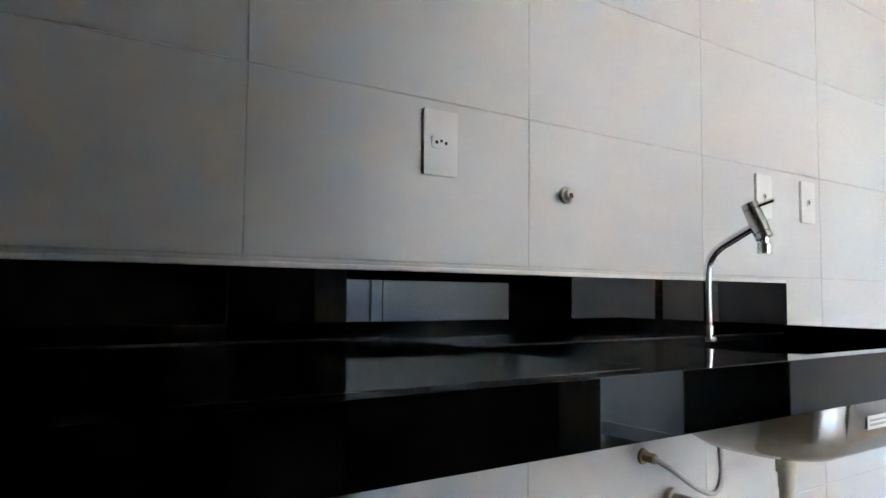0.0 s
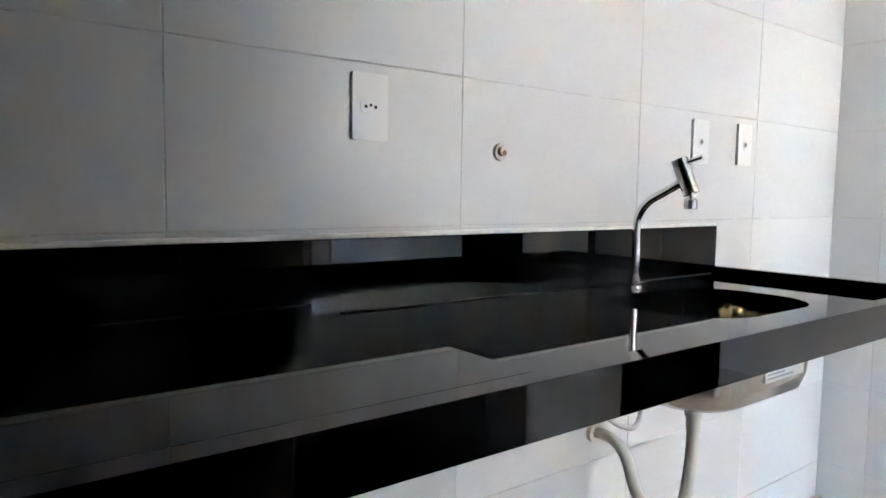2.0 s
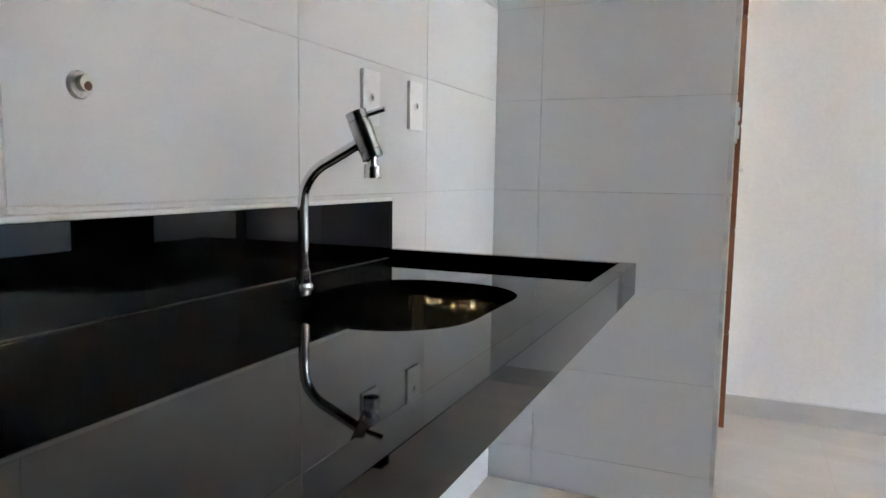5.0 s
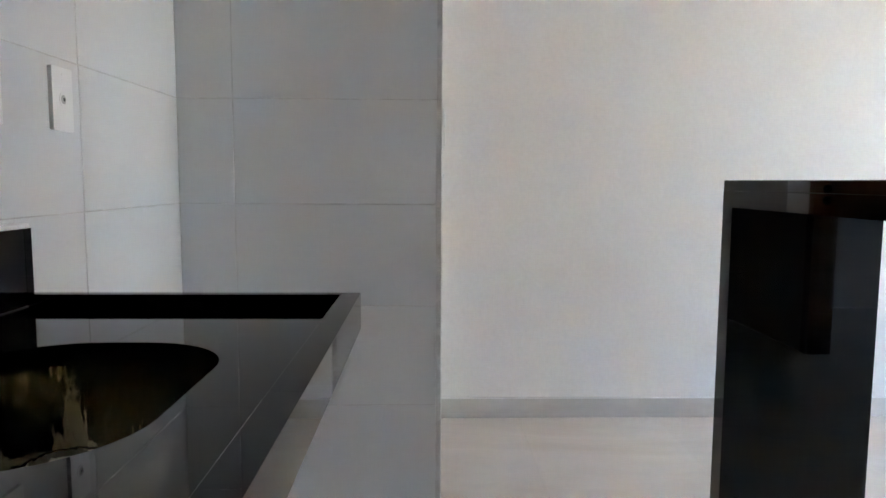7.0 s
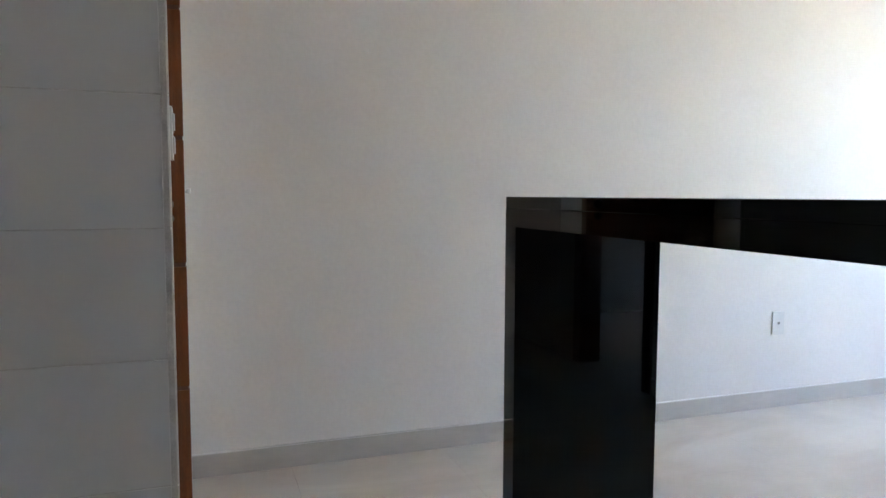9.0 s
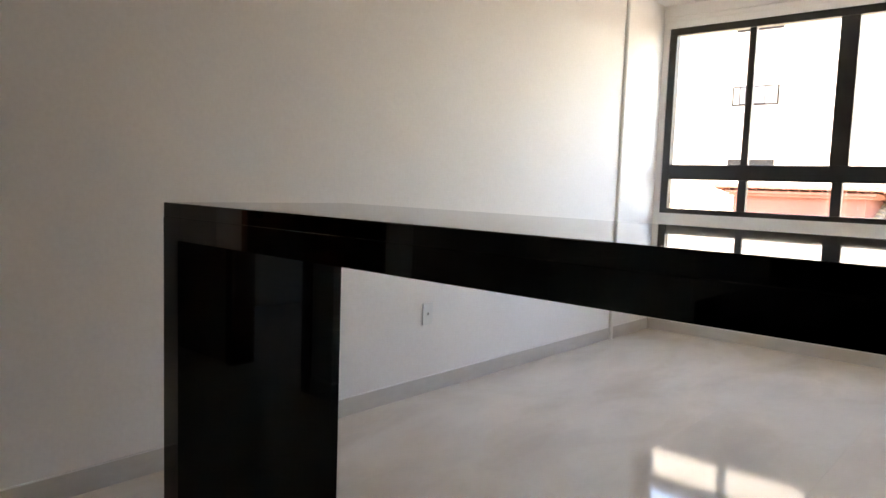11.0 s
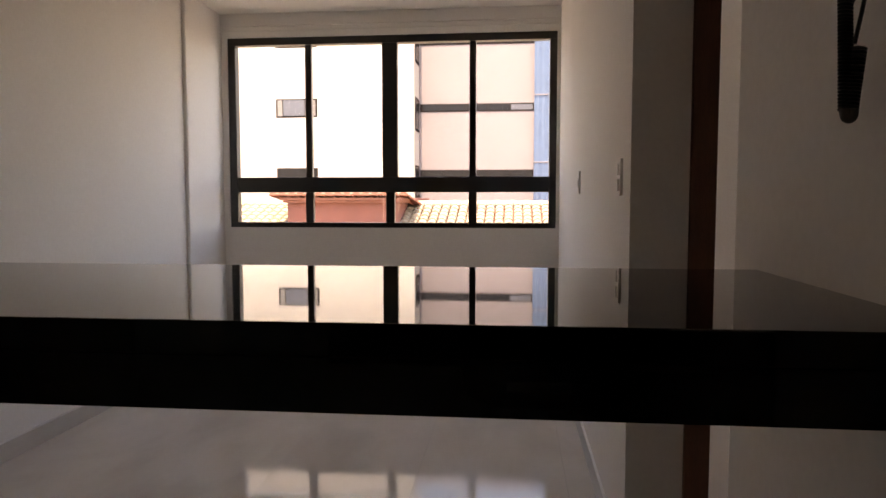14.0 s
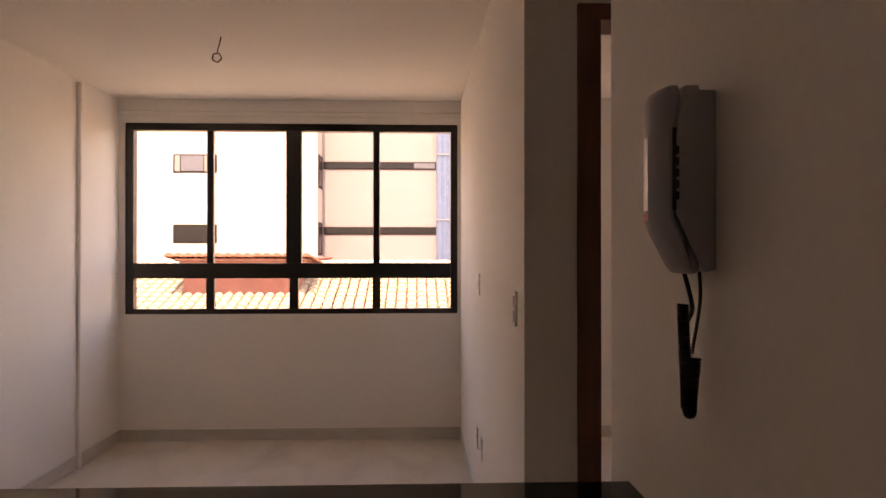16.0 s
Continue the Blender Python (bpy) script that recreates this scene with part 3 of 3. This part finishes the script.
        for k in range(n * 10 + 1):
            t = k / (n * 10)
            an = 2 * math.pi * k / 10
            pts.append(a.lerp(b, t) + Vector((math.cos(an) * w, math.sin(an) * w, 0)))
        bm = bmesh.new()
        tube(bm, pts, 0.0019, 6)
        smooth(under(c, "coil", bm, RUBBER), 180)
    bm = bmesh.new()
    tube(bm, spline([(0.004, -0.026, -0.160), (0.002, -0.025, -0.172), (-0.002, -0.024, -0.172), (-0.003, -0.024, -0.160)], 6), 0.006, 10)
    smooth(under(c, "loop_end", bm, RUBBER))


intercom()

# ---- living room fittings ----
def wall_pipe():
    o = empty("wall_pipe", (XL - 0.009, -5.84, 0), "white-painted vertical pipe running up the long wall", "pipe")
    bm = bmesh.new()
    cyl(bm, (0, 0, 0), (0, 0, 2.66), 0.0165, n=20)
    smooth(under(o, "pipe", bm, PAINT))
    for z0, z1 in ((2.55, 2.68), (0.0, 0.11)):
        bm = bmesh.new()
        cyl(bm, (0, 0, z0), (0, 0, z1), 0.0205, n=20)
        cyl(bm, (0, 0, z0 + 0.02), (0, 0, z0 + 0.035), 0.0225, n=20)
        smooth(under(o, "coupling", bm, PAINT))


wall_pipe()


def ceiling_wire():
    o = empty("ceiling_wire", (-0.129, -4.87, LOW), "coiled electric wire end hanging from the ceiling", "wire")
    wire = mat("grey_wire", (0.10, 0.09, 0.08), 0.5, vary=0.1)
    pts = spline([(0, 0, 0), (0.006, 0, -0.03), (0.014, 0.002, -0.062), (0.020, 0, -0.09)], 6)
    for k in range(46):
        a = radians(80 + k * 24)
        r = 0.026 - 0.004 * (k % 3 == 0)
        pts.append(Vector((0.023 + r * math.cos(a), 0.004 * math.sin(k), -0.118 + r * math.sin(a))))
    bm = bmesh.new()
    tube(bm, pts, 0.0028, 8)
    smooth(under(o, "wire", bm, wire), 180)


ceiling_wire()
structure("trim", boxes(((XR, YW, 2.615), (XL, YW + 0.022, LOW - 0.0005)), bevel=0.004), PAINT, "shallow plaster beam above the window", "trim")
structure("trim", boxes(((XR, YW, 2.578), (XL, YW + 0.010, 2.6145)), bevel=0.003), PAINT, "thin plaster step above the window", "trim")

# ---- outside ----
GROUND_Z = -7.0
SOIL = mat("dusty_ground", (0.30, 0.27, 0.23), 0.95, vary=0.2, scale=0.3, grain=0.1, grain_scale=8)
bm = bmesh.new()
bmesh.ops.create_grid(bm, x_segments=8, y_segments=8, size=1500, matrix=Matrix.Translation((0, 0, GROUND_Z)))
structure("ground", bm, SOIL, "dusty pale ground between the buildings", "ground")
CREAM = mat("cream_render", (0.39, 0.365, 0.315), 0.85, vary=0.05, scale=0.5, grain=0.04, grain_scale=6, bump=0.002, bump_scale=8, dirt=((0.50, 0.45, 0.38), 0.35, 0.56, 0.75, 0.3))
# Pinkish render; the recessed wall's shade is put into its low albedo.
PINKISH = mat("dim_pink_render", (0.195, 0.172, 0.168), 0.85, vary=0.04, scale=0.5, grain=0.03, grain_scale=6, bump=0.002, bump_scale=8)
BROWN_TRIM = mat("brown_window_band", (0.014, 0.011, 0.010), 0.7, specular=0.1, vary=0.1, scale=2)
PANE = mat("dark_window_glass", (0.009, 0.008, 0.009), 0.2, specular=0.15, vary=0.1, scale=1.0)
BLUE_TILE = mat("blue_mosaic", (0.058, 0.098, 0.165), 0.4, vary=0.15, scale=4, grain=0.1, grain_scale=20)
BLUE_RIB = mat("pale_blue_rib", (0.075, 0.118, 0.185), 0.5, vary=0.12, scale=3)
BLIND = mat("pale_blind", (0.075, 0.082, 0.095), 0.6)
REVEAL = mat("pale_reveal", (0.16, 0.15, 0.135), 0.7, vary=0.05)
TERRACOTTA = mat("pale_clay_roof_tile", (0.33, 0.26, 0.18), 0.9, vary=0.18, scale=2.5, grain=0.12, grain_scale=18)
RED_CLAY = mat("red_clay", (0.18, 0.064, 0.046), 0.85, vary=0.12, scale=1.6, grain=0.08, grain_scale=20)


def far_building():
    o = empty("apartment_building", (4, -36, GROUND_Z), "sunlit cream apartment block with narrow brown window bands", "building")
    def put(name, bm, m, label="", parent=None):
        ob = part(name, bm, m, parent or o, label)
        if parent is None:
            ob.matrix_parent_inverse = Matrix.Translation((-4, 36, -GROUND_Z))
        return ob
    yl, yr, xc = -31.6, -33.2, 3.15
    put("wall", boxes(((xc, -44, GROUND_Z), (22, yl, 12.5))), CREAM)
    put("wall", boxes(((-2.15, -44, GROUND_Z), (xc, yr, 12.5))), PINKISH, "pinkish recessed wall with its shade put into the colour")
    put("wall", boxes(((-4.2, -44, GROUND_Z), (-2.15, yr + 0.3, 12.5))), BLUE_TILE, "blue mosaic-clad stair tower")
    put("wall", boxes(((-16, -44, GROUND_Z), (-4.2, yr - 0.4, 12.5))), CREAM)
    put("roof", boxes(((-16.2, -44.2, 12.5), (22.2, -34.0, 12.8)), bevel=0.02), CREAM)
    for k in range(-3, 2):
        z = 5.39 + 3.08 * k
        w = put("window", boxes(((7.52, yl - 0.10, z - 0.42), (9.42, yl + 0.02, z + 0.40)), bevel=0.01), BROWN_TRIM)
        if k % 2:
            part("pane", boxes(((7.60, yl + 0.021, z - 0.36), (9.34, yl + 0.032, z + 0.34))), PANE, w)
        else:
            part("pane", boxes(((7.60, yl + 0.021, z - 0.36), (8.06, yl + 0.045, z + 0.34))), REVEAL, w, "pale open sash")
            part("pane", boxes(((8.10, yl + 0.021, z - 0.34), (9.08, yl + 0.032, z + 0.34))), BLIND, w, "pale grey pane")
            part("pane", boxes(((9.12, yl + 0.021, z - 0.36), (9.34, yl + 0.045, z + 0.34))), REVEAL, w, "pale open sash")
        zz = 5.53 + 3.03 * k
        b = put("window", boxes(((-2.14, yr - 0.05, zz - 0.19), (xc - 0.06, yr + 0.03, zz + 0.17)), bevel=0.01), BROWN_TRIM, "brown window band")
        for q in range(5):
            x = -2.08 + q * 1.03
            part("pane", boxes(((x, yr + 0.031, zz - 0.13), (x + 0.97, yr + 0.040, zz + 0.11))), PANE if q or k % 2 else BLIND, b)
        side = put("window", boxes(((xc - 0.03, yl - 1.52, zz - 1.15), (xc + 0.05, yl - 0.30, zz + 0.34)), bevel=0.01), BROWN_TRIM, "tall brown side window")
        part("pane", boxes(((xc - 0.04, yl - 1.42, zz - 1.05), (xc - 0.031, yl - 0.40, zz + 0.24))), PANE, side)
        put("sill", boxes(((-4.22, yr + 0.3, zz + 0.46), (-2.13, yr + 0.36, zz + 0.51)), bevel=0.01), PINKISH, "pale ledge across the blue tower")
    for q in range(8):
        x = -4.1 + q * 0.25
        put("rib", boxes(((x, yr + 0.2995, GROUND_Z), (x + 0.10, yr + 0.345, 12.4))), BLUE_RIB)


far_building()


def tile_sheet(bm_verts, bm_faces, origin, u, v, cols, rows, pitch=0.217, course=0.36, seed=3, size=1.0):
    """Rows of barrel tiles: u runs along the eave, v up the slope."""
    rnd = random.Random(seed)
    n = u.cross(v).normalized()
    for c in range(cols):
        for r in range(rows):
            p = origin + u * (c * pitch + rnd.uniform(-0.006, 0.006)) + v * (r * course + rnd.uniform(-0.01, 0.01)) + n * rnd.uniform(0, 0.008)
            base = len(bm_verts)
            for s, lift, rad in ((0.0, 0.035, 0.105), (0.43, 0.0, 0.088)):
                for k in range(7):
                    a = math.pi * k / 6
                    bm_verts.append(p + v * s + u * (math.cos(a) * rad * size) + n * (math.sin(a) * rad * 0.8 * size + lift))
            for k in range(6):
                bm_faces.append((base + k, base + k + 1, base + 8 + k, base + 7 + k))
            bm_faces.append(tuple(base + k for k in range(7)))


def mesh_from(name, verts, faces, material, parent=None):
    me = bpy.data.meshes.new(name)
    me.from_pydata([tuple(v) for v in verts], [], faces)
    me.materials.append(material)
    ob = new(name, me)
    ob.parent = parent
    return ob


def neighbour_roof():
    o = empty("neighbour_house", (2, -20, GROUND_Z), "low house with pale clay barrel-tile roof", "house")
    inv = Matrix.Translation((-2, 20, -GROUND_Z))
    slope = 0.30
    y_ridge, z_ridge, y_eave = -23.4, 1.10, -13.4
    z_eave = z_ridge - slope * (y_eave - y_ridge)
    v = Vector((0, y_ridge - y_eave, z_ridge - z_eave)).normalized()
    ob = part("wall", boxes(((-12.5, -33, GROUND_Z), (17.5, y_eave - 0.5, z_eave - 0.1))), CREAM, o)
    ob.matrix_parent_inverse = inv
    bm = prism([(y_eave - 0.1, z_eave - 0.07), (y_ridge, z_ridge - 0.07), (-33.2, z_eave - 0.07)], -13, 18)
    bmesh.ops.transform(bm, matrix=Matrix(((0, 1, 0, 0), (1, 0, 0, 0), (0, 0, 1, 0), (0, 0, 0, 1))), verts=bm.verts[:])
    bmesh.ops.recalc_face_normals(bm, faces=bm.faces[:])
    ob = part("roof_deck", bm, RED_CLAY, o)
    ob.matrix_parent_inverse = inv
    verts, faces = [], []
    tile_sheet(verts, faces, Vector((18, y_eave, z_eave)), Vector((-1, 0, 0)), v, 109, 29, pitch=0.285, size=1.3)
    ob = mesh_from("roof_tiles", verts, faces, TERRACOTTA, o)
    ob.matrix_parent_inverse = inv
    tagged(ob, kind="stuff")
    pts = [Vector((18 - k * 0.12, y_ridge, z_ridge + 0.02 + 0.01 * math.sin(k * 1.7))) for k in range(259)]
    bm = bmesh.new()
    tube(bm, pts, 0.12, 10, lambda i: 1.0 + 0.08 * (i % 4 == 0))
    ob = smooth(part("ridge", bm, TERRACOTTA, o))
    ob.matrix_parent_inverse = inv


neighbour_roof()


def roof_box():
    o = empty("roof_turret", (3.5, -22.6, -1.6), "red-painted masonry turret with a small clay-tile roof", "turret")
    inv = Matrix.Translation((-3.5, 22.6, 1.6))
    x0, x1, y0, y1, zt = 1.40, 5.15, -26.0, -20.6, 1.17
    ob = part("wall", boxes(((x0 + 0.70, y0, -1.6), (x1 + 0.14, y1, zt))), RED_CLAY, o)
    ob.matrix_parent_inverse = inv
    board = mat("orange_board", (0.20, 0.075, 0.05), 0.8, vary=0.15, scale=4)
    for grow, za, zb in ((0.0, zt + 0.001, zt + 0.07), (0.08, zt + 0.071, zt + 0.15)):
        ob = part("eave_board", boxes(((x0 + 0.52 - grow, y0 - 0.3, za), (x1 + 0.22 + grow, y1 + 0.2 + grow, zb)), bevel=0.012), board, o)
        ob.matrix_parent_inverse = inv
    verts, faces = [], []
    v = Vector((0, -1, -0.10)).normalized()
    tile_sheet(verts, faces, Vector((x1 + 0.42, y1 + 0.44, zt + 0.17)), Vector((-1, 0, 0)), v, 15, 15, pitch=0.268, seed=5, size=1.28)
    ob = mesh_from("roof_tiles", verts, faces, mat("orange_roof_tile", (0.19, 0.072, 0.045), 0.9, vary=0.22, scale=3), o)
    ob.matrix_parent_inverse = inv
    tagged(ob, kind="stuff")


roof_box()

# ---- panes ----
GLASS = bpy.data.materials.new("clear_glass")
GLASS.use_nodes = True
_g = GLASS.node_tree.nodes["Principled BSDF"]
_g.inputs["Transmission Weight"].default_value = 1.0
_g.inputs["Roughness"].default_value = 0.0
_g.inputs["IOR"].default_value = 1.12
_g.inputs["Base Color"].default_value = (0.97, 0.98, 0.98, 1)
_win = bpy.data.objects["window_1"]
for _z0, _z1 in ((1.044, 1.288), (1.41, 2.469)):
    for _x0, _x1 in ((-1.506, -0.935), (-0.88, -0.308), (-0.185, 0.392), (0.446, 1.018)):
        _p = part("pane", boxes(((_x0, YW - 0.050, _z0), (_x1, YW - 0.046, _z1))), GLASS, _win)
        _p.matrix_parent_inverse = Matrix.Translation((0, -YW, -WZ0))
        _p.visible_shadow = False

# ---- floor, wall tiles ----
def shared_piece(name, size, bevel):
    """One mesh of a tile, shared by all pieces of that size; its face lies in x-y, top at z = 0."""
    bm = boxes(((-size[0] / 2, -size[1] / 2, -0.006), (size[0] / 2, size[1] / 2, 0.0)))
    es = [e for e in bm.edges if all(v.co.z > -0.001 for v in e.verts)]
    bmesh.ops.bevel(bm, geom=es, offset=bevel, segments=1, affect="EDGES")
    me = bpy.data.meshes.new(name)
    bm.normal_update()
    bm.to_mesh(me)
    bm.free()
    return me


def lay(parent, name, material, m, u0, u1, v0, v1, u_start, v_start, pu, pv, gap, bevel, rnd, wobble=0.0):
    """Lays tiles over a rectangle of the plane m, cut at its borders."""
    cache = {}
    u = u_start
    while u < u1:
        v = v_start
        while v < v1:
            a0, a1, b0, b1 = max(u, u0), min(u + pu, u1), max(v, v0), min(v + pv, v1)
            if a1 - a0 > 0.02 and b1 - b0 > 0.02:
                size = (round(a1 - a0 - gap, 4), round(b1 - b0 - gap, 4))
                if size not in cache:
                    cache[size] = shared_piece(name, size, bevel)
                    cache[size].materials.append(material)
                ob = new(name, cache[size])
                ob.matrix_world = m @ pose((a0 + a1) / 2, (b0 + b1) / 2, rnd.uniform(-wobble, wobble))
                ob.parent = parent
            v += pv
        u += pu


_r = random.Random(11)
FT = 0.655
lay(floor, "floor_tile", FLOOR_TILE, Matrix.Identity(4), -4.2, XL, YW, 0.0, -0.157 - 7 * FT, -3.122 - 6 * FT, FT, FT, 0.0004, 0.0002, _r, 0.0)
_sinkwall = bpy.data.objects["wall_sink"]
lay(_sinkwall, "wall_tile", WALL_TILE, pose(0, 0, 0, 90, 0, 0), -4.2, 0.0, 0.0, H, 0.022 - 8 * 0.59, 0.133 - 0.303, 0.59, 0.303, 0.0030, 0.0006, _r, 0.0003)
_endwall = bpy.data.objects["wall_end"]
lay(_endwall, "wall_tile", WALL_TILE, Matrix(((0, 0, -1, 0), (-1, 0, 0, 0), (0, 1, 0, 0), (0, 0, 0, 1))), 0.0, -YE, 0.0, H, 0.16 - 0.59, 0.133 - 0.303, 0.59, 0.303, 0.0030, 0.0006, _r, 0.0003)

# ragged white edges of the tile rows at the wall's free end
for _k in range(10):
    _z0 = max(0.133 + (_k - 1) * 0.303, 0.0) + 0.002
    _z1 = min(0.133 + _k * 0.303, H) - 0.002
    if _z1 - _z0 > 0.05:
        _e = part("tile_edge", boxes(((-0.0035, -0.0035, _z0 - (_z0 + _z1) / 2), (0.0035, 0.0, _z1 - (_z0 + _z1) / 2)), bevel=0.0008), CAULK, _endwall, "pale cut tile edge")
        _e.matrix_world = pose(0.0032, YE - 0.0006, (_z0 + _z1) / 2, _r.uniform(-0.15, 0.15), _r.uniform(-0.5, -0.1), 0)
